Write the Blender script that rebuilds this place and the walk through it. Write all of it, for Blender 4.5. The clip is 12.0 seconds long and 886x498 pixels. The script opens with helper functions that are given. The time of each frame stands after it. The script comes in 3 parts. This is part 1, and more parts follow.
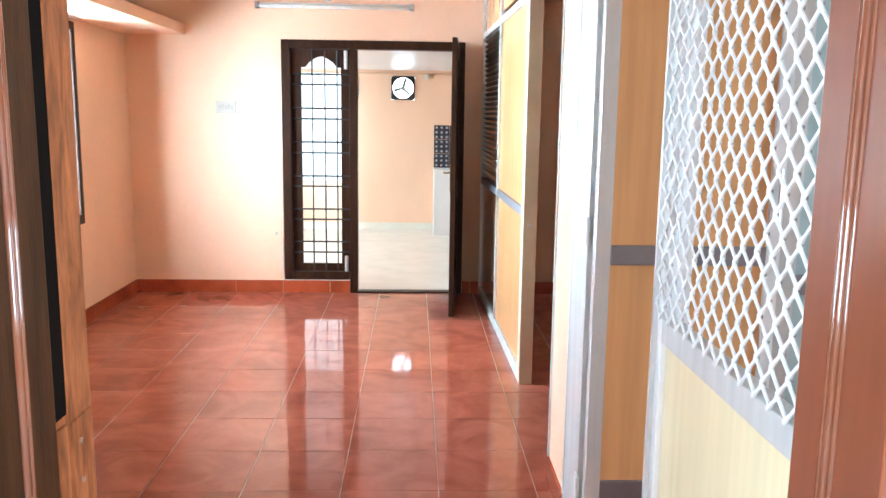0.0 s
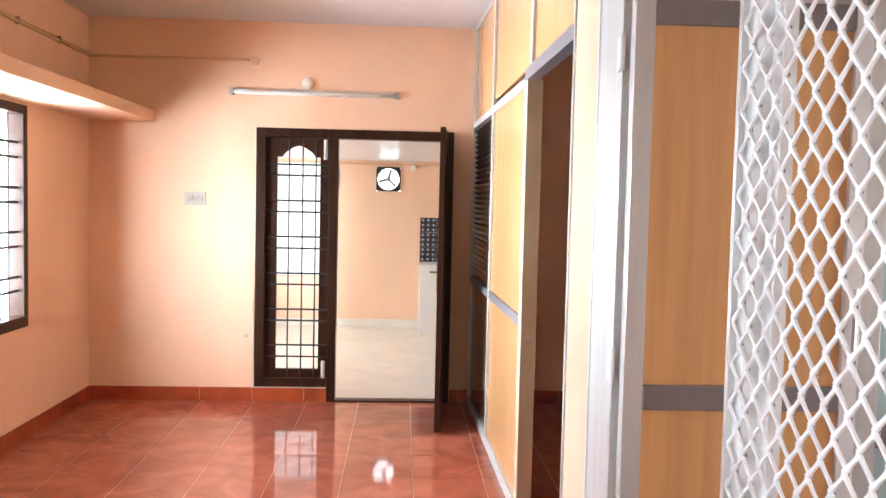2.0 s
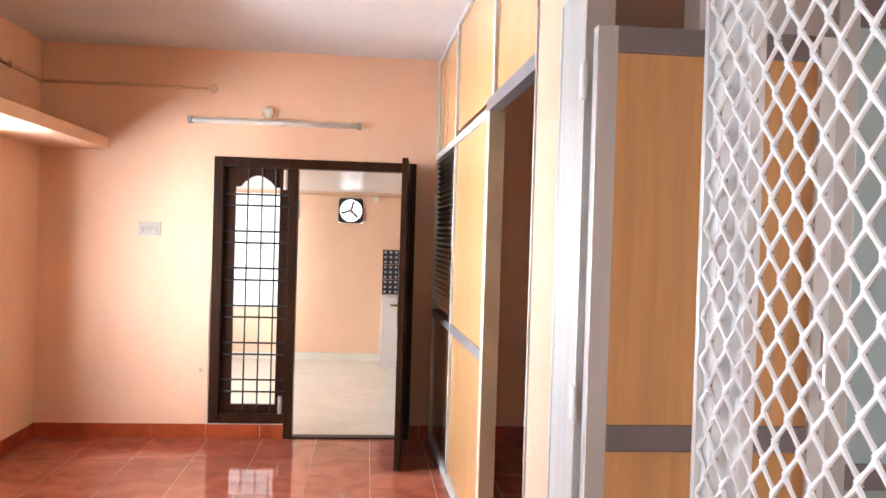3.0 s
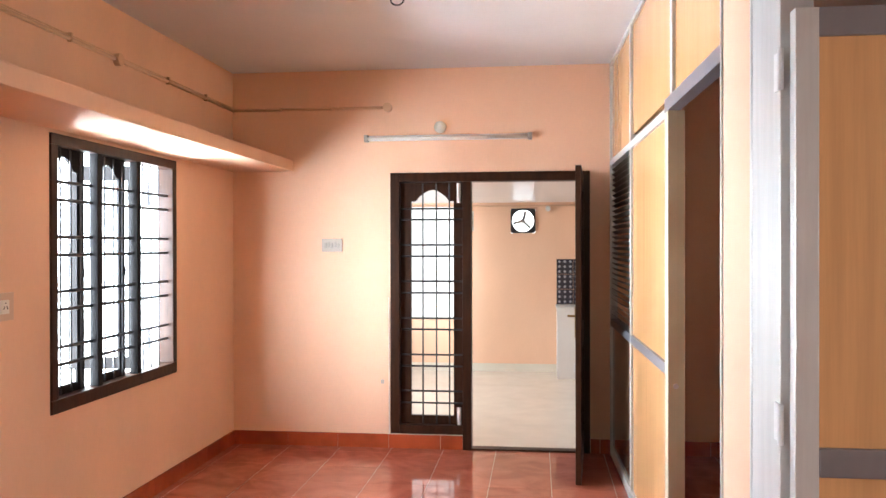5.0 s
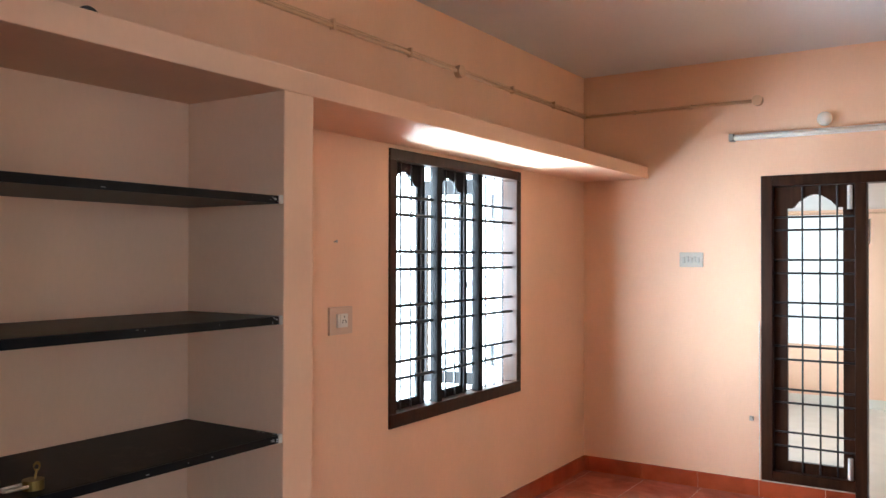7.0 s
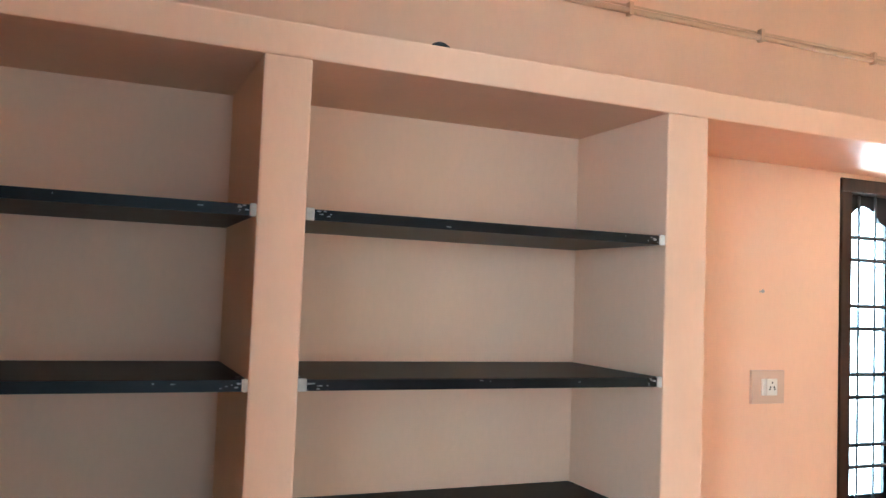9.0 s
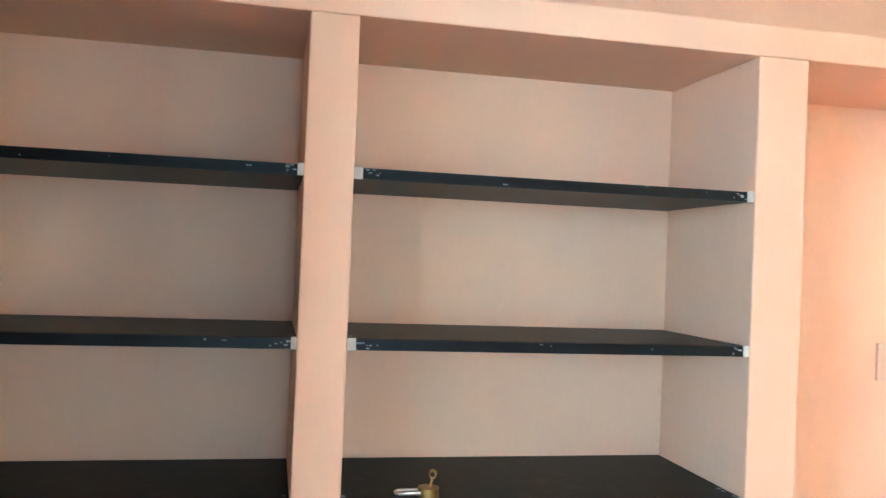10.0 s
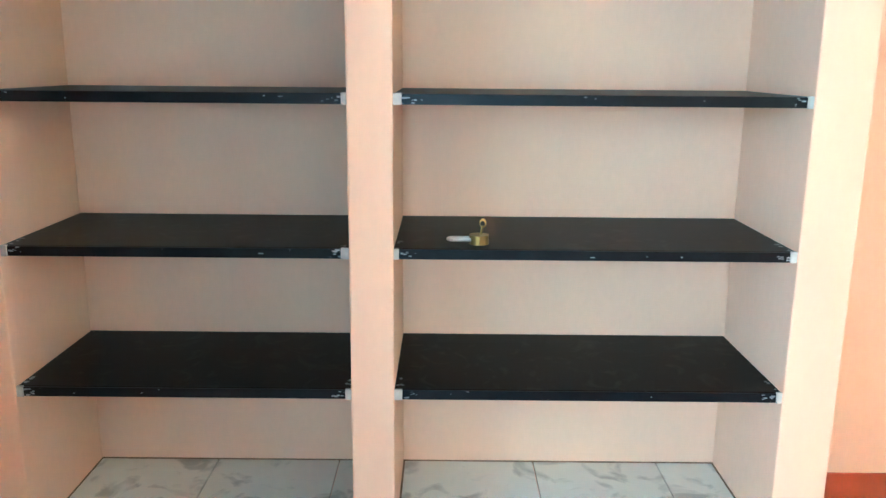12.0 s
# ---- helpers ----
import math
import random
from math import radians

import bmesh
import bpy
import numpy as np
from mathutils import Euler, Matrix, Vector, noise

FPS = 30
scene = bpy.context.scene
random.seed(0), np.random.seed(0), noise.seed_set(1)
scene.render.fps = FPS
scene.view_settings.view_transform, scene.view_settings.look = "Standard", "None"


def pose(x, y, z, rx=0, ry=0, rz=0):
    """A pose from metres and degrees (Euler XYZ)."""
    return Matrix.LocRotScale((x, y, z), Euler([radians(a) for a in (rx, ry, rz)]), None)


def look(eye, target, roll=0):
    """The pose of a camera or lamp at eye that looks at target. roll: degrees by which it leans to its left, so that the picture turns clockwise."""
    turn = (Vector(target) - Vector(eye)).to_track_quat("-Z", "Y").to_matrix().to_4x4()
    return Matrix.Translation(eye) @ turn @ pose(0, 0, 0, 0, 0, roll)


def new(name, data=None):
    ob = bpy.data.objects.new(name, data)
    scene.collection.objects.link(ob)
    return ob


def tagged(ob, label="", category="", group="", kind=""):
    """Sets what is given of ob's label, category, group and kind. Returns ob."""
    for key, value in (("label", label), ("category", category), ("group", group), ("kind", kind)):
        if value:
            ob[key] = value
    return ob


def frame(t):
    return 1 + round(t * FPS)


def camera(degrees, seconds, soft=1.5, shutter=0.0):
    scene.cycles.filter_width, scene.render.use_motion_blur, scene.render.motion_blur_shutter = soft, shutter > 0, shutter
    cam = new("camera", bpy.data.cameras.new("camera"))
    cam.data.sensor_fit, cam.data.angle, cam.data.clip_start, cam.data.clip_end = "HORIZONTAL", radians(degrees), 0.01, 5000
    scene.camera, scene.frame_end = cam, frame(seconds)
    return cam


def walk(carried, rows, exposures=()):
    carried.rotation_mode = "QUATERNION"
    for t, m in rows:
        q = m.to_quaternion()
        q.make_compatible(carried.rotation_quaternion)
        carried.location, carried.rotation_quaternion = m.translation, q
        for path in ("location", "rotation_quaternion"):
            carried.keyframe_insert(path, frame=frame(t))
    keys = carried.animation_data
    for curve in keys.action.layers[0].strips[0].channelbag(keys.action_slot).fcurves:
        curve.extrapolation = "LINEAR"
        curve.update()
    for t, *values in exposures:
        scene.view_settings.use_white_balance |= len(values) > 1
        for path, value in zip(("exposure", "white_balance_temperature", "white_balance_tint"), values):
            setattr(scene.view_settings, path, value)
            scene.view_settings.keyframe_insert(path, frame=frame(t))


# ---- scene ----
cam = camera(57.1, 12.0)
PATH = [
    (0, (-0.145, -0.094, 1.512), (-0.074, 1.878, 1.187), 0.8),
    (0.5, (-0.13, 0.086, 1.512), (-0.087, 2.065, 1.226), 0.7),
    (1, (-0.089, 0.349, 1.498), (-0.051, 2.336, 1.271), 0.5),
    (1.5, (-0.117, 0.396, 1.517), (-0.062, 2.389, 1.356), 1.4),
    (2, (-0.126, 0.466, 1.547), (-0.024, 2.46, 1.438), 1.3),
    (2.5, (-0.089, 0.553, 1.545), (0.072, 2.546, 1.49), 1.8),
    (2.7, (-0.091, 0.572, 1.546), (0.099, 2.563, 1.505), 1.8),
    (4.3, (-0.134, 0.413, 1.522), (-0.109, 2.413, 1.515), 0.2),
    (4.5, (-0.131, 0.455, 1.53), (-0.172, 2.455, 1.524), 0.1),
    (5, (-0.12, 0.611, 1.548), (-0.352, 2.597, 1.539), -0.1),
    (5.5, (-0.104, 0.711, 1.539), (-0.528, 2.665, 1.535), -0.2),
    (6, (-0.078, 0.811, 1.541), (-0.73, 2.702, 1.541), -0.4),
    (6.5, (-0.02, 0.93, 1.583), (-0.898, 2.727, 1.576), -0.2),
    (7, (-0.085, 1.121, 1.565), (-1.173, 2.799, 1.585), 0.1),
    (7.5, (-0.111, 1.282, 1.566), (-1.416, 2.797, 1.621), 0.9),
    (7.7, (-0.088, 1.346, 1.551), (-1.494, 2.767, 1.635), 1.0),
    (9.5, (-0.132, 1.744, 1.587), (-2.046, 2.317, 1.665), 2.3),
    (10, (-0.107, 1.894, 1.559), (-2.065, 2.301, 1.587), 2.3),
    (10.5, (-0.036, 2.032, 1.555), (-2.02, 2.262, 1.455), 2.4),
    (11, (0.011, 2.131, 1.511), (-1.977, 2.205, 1.305), 2.0),
    (11.5, (0.025, 2.162, 1.465), (-1.951, 2.176, 1.16), 1.5),
    (12, (0.029, 2.198, 1.442), (-1.921, 2.197, 0.997), 0.5),
]
EXPOSURES = [(0.0, 0.66, 5350, -3), (2.7, 0.3, 6250, 9), (4.5, 0.25, 6200, 9), (5.0, 0.16, 6150, 8), (5.5, -0.11, 5900, 4), (6.5, -0.13, 5700, 1), (7.7, -0.04, 5200, -5), (9.5, 1.45, 4600, -17), (10.5, 1.62, 4350, -21), (12.0, 1.98, 4100, -25)]
walk(cam, [(t, look(eye, goal, roll)) for t, eye, goal, roll in PATH], EXPOSURES)

# ---- world and light ----
world = bpy.data.worlds.new("sky")
scene.world = world
world.use_nodes = True
wn = world.node_tree.nodes
sky = wn.new("ShaderNodeTexSky")
sky.sky_type = "NISHITA"
sky.sun_disc = False
sky.sun_elevation, sky.sun_rotation = radians(50), radians(200)
world.node_tree.links.new(sky.outputs["Color"], wn["Background"].inputs["Color"])
wn["Background"].inputs["Strength"].default_value = 0.1

sun = new("sun", bpy.data.lights.new("sun", "SUN"))
sun.data.energy, sun.data.angle, sun.data.color = 1.0, radians(12), (1.0, 0.95, 0.88)
sun.matrix_world = look((0, 0, 10), (1.5, 6, 0))


def opening_lamp(name, centre, towards, width, height, watts):
    """An area lamp at an opening, standing in for sky light through it."""
    lamp = new(name, bpy.data.lights.new(name, "AREA"))
    lamp.data.shape, lamp.data.size, lamp.data.size_y, lamp.data.energy = "RECTANGLE", width, height, watts
    lamp.data.color = (0.82, 0.91, 1.0)
    lamp.matrix_world = look(centre, towards)
    return lamp


opening_lamp("hall_window_light", (-3.62, 3.45, 1.55), (-1.0, 6.75, 0.95), 1.6, 2.6, 1220)
opening_lamp("hall_window_light", (-4.35, 5.55, 1.3), (0.45, 4.1, 1.5), 1.7, 1.8, 1800)
# added lamp out of view, fills the kitchen from the west
opening_lamp("kitchen_side_fill", (-2.72, 8.8, 1.3), (0, 8.8, 0.3), 1.4, 1.3, 33)
# added unseen lamp, brightens the mesh screen and partition through the entrance
opening_lamp("porch_west_fill", (-2.75, -0.8, 1.95), (0.4, 1.4, 0.9), 2.4, 1.5, 140)
# added unseen lamp east of the porch, brightens the right niche and piers
opening_lamp("porch_east_fill", (2.48, -1.3, 1.75), (-2.0, 2.4, 1.1), 2.0, 1.4, 140)
# added weak lamp out of view, fills the side room and shelf front
opening_lamp("side_room_fill", (2.55, 2.0, 1.4), (-2.0, 2.0, 1.15), 0.72, 1.35, 18)

# ---- materials ----


def material(name, colour, rough=0.6, metal=0.0, spread=0.08, scale=3.0, grain=0.0, grain_scale=120.0, bump=0.0, coat=0.0, random_value=0.0, stretch=(1, 1, 1), second=None, specular=0.5, laid=False, distort=0.0, ramp_at=(0.32, 0.68)):
    """A painted, polished or metal surface with broad variation, fine grain and relief."""
    m = bpy.data.materials.new(name)
    m.use_nodes = True
    nt = m.node_tree
    b = nt.nodes["Principled BSDF"]
    b.inputs["Roughness"].default_value, b.inputs["Metallic"].default_value = rough, metal
    b.inputs["Coat Weight"].default_value, b.inputs["Coat Roughness"].default_value = coat, 0.06
    tc = nt.nodes.new("ShaderNodeTexCoord")
    mp = nt.nodes.new("ShaderNodeMapping")
    mp.inputs["Scale"].default_value = stretch
    where = nt.nodes.new("ShaderNodeNewGeometry").outputs["Position"] if laid else tc.outputs["Object"]
    nt.links.new(where, mp.inputs["Vector"])
    b.inputs["Specular IOR Level"].default_value = specular
    n1 = nt.nodes.new("ShaderNodeTexNoise")
    n1.inputs["Scale"].default_value, n1.inputs["Detail"].default_value, n1.inputs["Distortion"].default_value = scale, 5, distort
    n2 = nt.nodes.new("ShaderNodeTexNoise")
    n2.inputs["Scale"].default_value, n2.inputs["Detail"].default_value = grain_scale, 3
    nt.links.new(mp.outputs["Vector"], n1.inputs["Vector"])
    nt.links.new(mp.outputs["Vector"], n2.inputs["Vector"])
    ramp = nt.nodes.new("ShaderNodeValToRGB")
    dark = second or [c * (1 - spread) for c in colour]
    ramp.color_ramp.elements[0].color = (*dark, 1)
    ramp.color_ramp.elements[1].color = (*[min(1, c * (1 + spread * 0.5)) for c in colour], 1)
    ramp.color_ramp.elements[0].position, ramp.color_ramp.elements[1].position = ramp_at
    nt.links.new(n1.outputs["Fac"], ramp.inputs["Fac"])
    last = ramp.outputs["Color"]
    value = nt.nodes.new("ShaderNodeHueSaturation")
    maths = nt.nodes.new("ShaderNodeMath")
    maths.operation = "MULTIPLY_ADD"
    maths.inputs[1].default_value, maths.inputs[2].default_value = grain * 2, 1 - grain
    nt.links.new(n2.outputs["Fac"], maths.inputs[0])
    shade = maths.outputs[0]
    if random_value:
        info = nt.nodes.new("ShaderNodeObjectInfo")
        m2 = nt.nodes.new("ShaderNodeMath")
        m2.operation = "MULTIPLY_ADD"
        m2.inputs[1].default_value, m2.inputs[2].default_value = random_value * 2, 1 - random_value
        nt.links.new(info.outputs["Random"], m2.inputs[0])
        m3 = nt.nodes.new("ShaderNodeMath")
        m3.operation = "MULTIPLY"
        nt.links.new(shade, m3.inputs[0])
        nt.links.new(m2.outputs[0], m3.inputs[1])
        shade = m3.outputs[0]
    nt.links.new(shade, value.inputs["Value"])
    nt.links.new(last, value.inputs["Color"])
    nt.links.new(value.outputs["Color"], b.inputs["Base Color"])
    if bump:
        bp = nt.nodes.new("ShaderNodeBump")
        bp.inputs["Strength"].default_value, bp.inputs["Distance"].default_value = bump, 0.002
        nt.links.new(n2.outputs["Fac"], bp.inputs["Height"])
        nt.links.new(bp.outputs["Normal"], b.inputs["Normal"])
    return m


PEACH = material("peach_paint", (0.80, 0.515, 0.345), 0.75, specular=0.25, spread=0.09, stretch=(1, 1, 0.45), scale=1.3, grain=0.03, grain_scale=60, bump=0.25)
WHITEWASH = material("ceiling_whitewash", (0.66, 0.64, 0.64), 0.8, spread=0.06, scale=1.0, grain=0.02, grain_scale=50, bump=0.2)
KITCHEN_CREAM = material("cream_floor_tile", (0.72, 0.66, 0.56), 0.18, spread=0.06, scale=4, grain=0.02)
TILE = material("red_floor_tile", (0.39, 0.118, 0.073), 0.06, spread=0.2, distort=1.5, scale=3.2, grain=0.12, grain_scale=14, random_value=0.08, second=(0.315, 0.084, 0.050), ramp_at=(0.36, 0.62), laid=True)
GROUT = material("pale_grout", (0.50, 0.36, 0.29), 0.8, spread=0.2, scale=9)
SKIRT = material("red_skirting_tile", (0.36, 0.068, 0.025), 0.15, spread=0.25, scale=5, grain=0.06, grain_scale=25, random_value=0.08)
TEAK = material("dark_stained_wood", (0.034, 0.013, 0.006), 0.4, spread=0.4, scale=6, grain=0.2, grain_scale=40, stretch=(6, 6, 0.6), bump=0.2, coat=0.0, specular=0.16)
JAMB_BROWN = material("brown_painted_wood", (0.20, 0.060, 0.026), 0.3, spread=0.1, scale=5, grain=0.04, grain_scale=30, stretch=(5, 5, 0.7), coat=0.3)
JAMB_OLD = material("worn_varnished_wood", (0.30, 0.098, 0.034), 0.5, specular=0.12, spread=0.5, scale=9, distort=0.6, grain=0.45, grain_scale=32, stretch=(3, 3, 0.7), bump=0.4)
LEAF_DARK = material("dark_varnished_wood", (0.050, 0.020, 0.008), 0.5, specular=0.08, spread=0.35, scale=7, grain=0.3, grain_scale=30, stretch=(4, 4, 0.6), bump=0.3)
BEAD = material("glossy_brown_bead", (0.21, 0.068, 0.032), 0.16, spread=0.15, scale=9, coat=1.0)
# darkened copy of TEAK; offsets the strong window lamp on sashes and mullions
SASH_SHADED = material("sash_wood_darkened_against_lamp", (0.008, 0.007, 0.007), 0.5, specular=0.10, spread=0.4, scale=8, stretch=(6, 6, 0.6))
# near black that paints the shade of a door gap
GAP_SHADE = material("painted_gap_shade", (0.006, 0.004, 0.003), 0.9, specular=0.05)
LAMINATE = material("beech_laminate", (0.68, 0.36, 0.15), 0.2, spread=0.12, scale=3, grain=0.07, grain_scale=30, stretch=(9, 9, 0.35), coat=0.3)
PALE_LAMINATE = material("pale_laminate", (0.80, 0.69, 0.43), 0.3, spread=0.08, scale=3, grain=0.04, grain_scale=30, stretch=(9, 9, 0.35), coat=0.3)
GREY_LAMINATE = material("grey_blue_laminate", (0.42, 0.53, 0.53), 0.3, spread=0.08, scale=2, grain=0.02)
BROWN_LAMINATE = material("dark_brown_laminate", (0.075, 0.035, 0.018), 0.18, spread=0.25, scale=3, grain=0.15, grain_scale=30, stretch=(9, 9, 0.35), coat=0.4)
ENAMEL = material("glossy_ceiling_enamel", (0.72, 0.69, 0.67), 0.32, spread=0.06, scale=1.2, grain=0.02, grain_scale=50, bump=0.1)
ALU = material("anodised_aluminium", (0.60, 0.60, 0.58), 0.38, 0.3, spread=0.08, scale=4, grain=0.05, grain_scale=50, stretch=(8, 8, 0.5))
ALU_DARK = material("grey_aluminium", (0.27, 0.26, 0.28), 0.4, 0.7, spread=0.1, scale=4, grain=0.05, grain_scale=50)
ALU_CREAM = material("champagne_aluminium", (0.72, 0.67, 0.50), 0.36, 0.6, spread=0.08, scale=4, grain=0.04)
WHITE_METAL = material("white_enamelled_steel", (0.80, 0.80, 0.79), 0.4, spread=0.05, scale=6)
GRANITE = material("black_granite", (0.050, 0.043, 0.033), 0.36, spread=0.1, scale=8, distort=2.2, grain=0.3, grain_scale=90, second=(0.0025, 0.0025, 0.0025), ramp_at=(0.55, 1.0), specular=0.05, laid=True)
GRIME = material("brown_joint_grime", (0.20, 0.13, 0.075), 0.85, spread=0.4, scale=14)
GRANITE_EDGE = material("black_granite_edge", (0.008, 0.008, 0.009), 0.35, spread=0.4, scale=9, grain=0.3, grain_scale=90, specular=0.10)
PLASTER = material("white_cement_dab", (0.54, 0.48, 0.42), 0.9, spread=0.25, scale=30, bump=0.5)
SMEAR = material("thin_cement_smear", (0.30, 0.29, 0.28), 0.9, spread=0.5, scale=60)
MARBLE = material("grey_white_marble_tile", (0.68, 0.655, 0.585), 0.15, spread=0.3, scale=7, grain=0.06, grain_scale=14, laid=True, distort=1.2, second=(0.50, 0.485, 0.44), ramp_at=(0.34, 0.46))
IRON = material("black_iron", (0.012, 0.012, 0.014), 0.45, spread=0.3, scale=20)
PLASTIC = material("ivory_plastic", (0.72, 0.70, 0.64), 0.35, spread=0.03)
GREY_PLASTIC = material("grey_plastic", (0.34, 0.33, 0.31), 0.4, spread=0.05)
KEY_GREY = material("yellowed_grey_plastic", (0.36, 0.34, 0.29), 0.35, spread=0.04)
SLAT = material("bronze_slat", (0.10, 0.085, 0.06), 0.45, 0.3, spread=0.2, scale=9)
GREY_PLATE = material("greyed_plate", (0.42, 0.37, 0.31), 0.4, spread=0.05)
PIPE = material("painted_conduit", (0.66, 0.42, 0.26), 0.5, spread=0.06)
BRASS = material("old_brass", (0.32, 0.21, 0.065), 0.38, 0.9, spread=0.3, scale=30)
CHROME = material("chrome", (0.85, 0.86, 0.88), 0.3, 1.0, spread=0.03)
COUNTER = material("white_counter_panel", (0.76, 0.73, 0.70), 0.4, spread=0.05)
SPLASH = material("dark_wall_tile", (0.035, 0.035, 0.045), 0.25, spread=0.2, scale=8)
SPLASH_LIGHT = material("pale_tile_motif", (0.35, 0.36, 0.38), 0.3)
CONCRETE = material("porch_concrete", (0.42, 0.40, 0.37), 0.8, spread=0.15, scale=2, grain=0.1)
SOIL = material("ground_earth", (0.18, 0.15, 0.11), 0.9, spread=0.2, scale=0.5)


def glowing(name, colour, strength):
    m = bpy.data.materials.new(name)
    m.use_nodes = True
    b = m.node_tree.nodes["Principled BSDF"]
    b.inputs["Base Color"].default_value = (0, 0, 0, 1)
    b.inputs["Emission Color"].default_value, b.inputs["Emission Strength"].default_value = (*colour, 1), strength
    return m


SKY_GLOW = glowing("overcast_sky", (0.90, 0.96, 1.0), 10.0)
FAN_GLOW = glowing("daylight_behind_fan", (0.97, 0.99, 1.0), 5.0)
KITCHEN_GLOW = glowing("pale_daylight", (1.0, 0.99, 0.95), 1.3)

# ---- mesh helpers ----


def box(bm, x0, x1, y0, y1, z0, z1, bevel=0.0):
    m = Matrix.LocRotScale(((x0 + x1) / 2, (y0 + y1) / 2, (z0 + z1) / 2), None, (abs(x1 - x0), abs(y1 - y0), abs(z1 - z0)))
    made = bmesh.ops.create_cube(bm, size=1, matrix=m)
    if bevel:
        edges = {e for v in made["verts"] for e in v.link_edges}
        bmesh.ops.bevel(bm, geom=list(edges), offset=bevel, segments=2, affect="EDGES", profile=0.6)
    return bm


def rod(bm, a, b, r, sides=8):
    a, b = Vector(a), Vector(b)
    d = b - a
    m = Matrix.Translation((a + b) / 2) @ d.to_track_quat("Z", "Y").to_matrix().to_4x4()
    bmesh.ops.create_cone(bm, cap_ends=True, segments=sides, radius1=r, radius2=r, depth=d.length, matrix=m)
    return bm


def prism(bm, outline, axis, lo, hi):
    """A closed outline of (u, v) drawn out along an axis."""
    def place(u, v, w):
        return {"x": (w, u, v), "y": (u, w, v), "z": (u, v, w)}[axis]
    a = [bm.verts.new(place(u, v, lo)) for u, v in outline]
    b = [bm.verts.new(place(u, v, hi)) for u, v in outline]
    bm.faces.new(a)
    bm.faces.new(list(reversed(b)))
    for i in range(len(a)):
        j = (i + 1) % len(a)
        bm.faces.new((a[j], a[i], b[i], b[j]))
    bmesh.ops.recalc_face_normals(bm, faces=bm.faces)
    return bm


def part(name, bm, mat, parent=None, label="", smooth=False):
    me = bpy.data.meshes.new(name)
    bm.to_mesh(me)
    bm.free()
    me.materials.append(mat)
    if smooth:
        for p in me.polygons:
            p.use_smooth = True
    ob = new(name, me)
    if parent:
        ob.parent = parent
        ob.matrix_parent_inverse = parent.matrix_world.inverted()
    if label:
        tagged(ob, label=label)
    return ob


def block(name, mat, *dims, parent=None, label="", bevel=0.0):
    return part(name, box(bmesh.new(), *dims, bevel=bevel), mat, parent, label)


def structure(ob, label, category):
    return tagged(ob, label, category, kind="structure")


def thing(name, at, label, category, group=""):
    ob = new(name)
    ob.location = at
    bpy.context.view_layer.update()
    return tagged(ob, label, category, group)


# ---- plan ----
LX, FY, PX, CEIL = -2.49, 6.75, 0.448, 2.893
SX = -2.004
ENTRY_IN, ENTRY_OUT = 0.95, 0.79
DOOR_L, DOOR_R = -0.75, 0.45
KY, KC = 10.6, 2.07
RX = 2.4
WY0, WY1, WZ0, WZ1 = 4.337, 5.722, 0.718, 2.104
D0, D1, DS0, DS1, DT = -1.24, 0.262, -0.688, -0.622, 2.10


def wall(name, boxes, mat, label):
    bm = bmesh.new()
    for b in boxes:
        box(bm, *b)
    return structure(part(name, bm, mat), label, "wall")


# hall
W = 0.22
wall("wall_west", [(LX - W, LX, ENTRY_OUT, WY0, 0, CEIL), (LX - W, LX, WY1, FY + 0.2, 0, CEIL), (LX - W, LX, WY0, WY1, 0, WZ0), (LX - W, LX, WY0, WY1, WZ1, CEIL)], PEACH, "peach painted plaster wall with a window opening")
wall("wall_north", [(LX, D0, FY, FY + 0.2, 0, CEIL), (D1, RX, FY, FY + 0.2, 0, CEIL), (D0, D1, FY, FY + 0.2, DT, CEIL), (D0, DS0, FY, FY + 0.2, 0, 0.115)], PEACH, "peach painted plaster wall with a dark door frame")
wall("wall_south", [(LX - W, DOOR_L - 0.1, ENTRY_OUT, ENTRY_IN, 0, CEIL), (DOOR_R + 0.1, RX, ENTRY_OUT, ENTRY_IN, 0, CEIL), (DOOR_L - 0.1, DOOR_R + 0.1, ENTRY_OUT, ENTRY_IN, 2.25, CEIL)], PEACH, "peach painted plaster wall around the entrance")
# the opening in this wall is added for the side room fill
wall("wall_east", [(RX, RX + W, 2.38, FY + 0.2, 0, CEIL), (RX, RX + W, ENTRY_OUT, 1.62, 0, CEIL), (RX, RX + W, 1.62, 2.38, 0, 0.72), (RX, RX + W, 1.62, 2.38, 2.08, CEIL)], PEACH, "peach painted wall of the side room")
structure(block("ceiling", WHITEWASH, LX - W, RX + W, ENTRY_OUT, FY + 0.2, CEIL, CEIL + 0.15), "flat whitewashed ceiling", "ceiling")
floor = structure(block("floor", GROUT, LX - W, RX + W, ENTRY_OUT - 0.1, FY + 0.05, -0.12, -0.0015), "glossy red ceramic tile floor with pale joints", "floor")

# kitchen beyond the far door
wall("wall_kitchen_north", [(LX, -2.3, KY, KY + 0.2, 0, KC + 0.4), (-1.0, 2.2, KY, KY + 0.2, 0, 1.695), (-1.0, -0.455, KY, KY + 0.2, 1.695, KC + 0.4), (-0.155, 2.2, KY, KY + 0.2, 1.695, KC + 0.4), (-0.455, -0.155, KY, KY + 0.2, 1.995, KC + 0.4), (-2.3, -1.0, KY, KY + 0.2, 0, 0.62), (-2.3, -1.0, KY, KY + 0.2, 2.05, KC + 0.4)], PEACH, "peach painted kitchen wall")
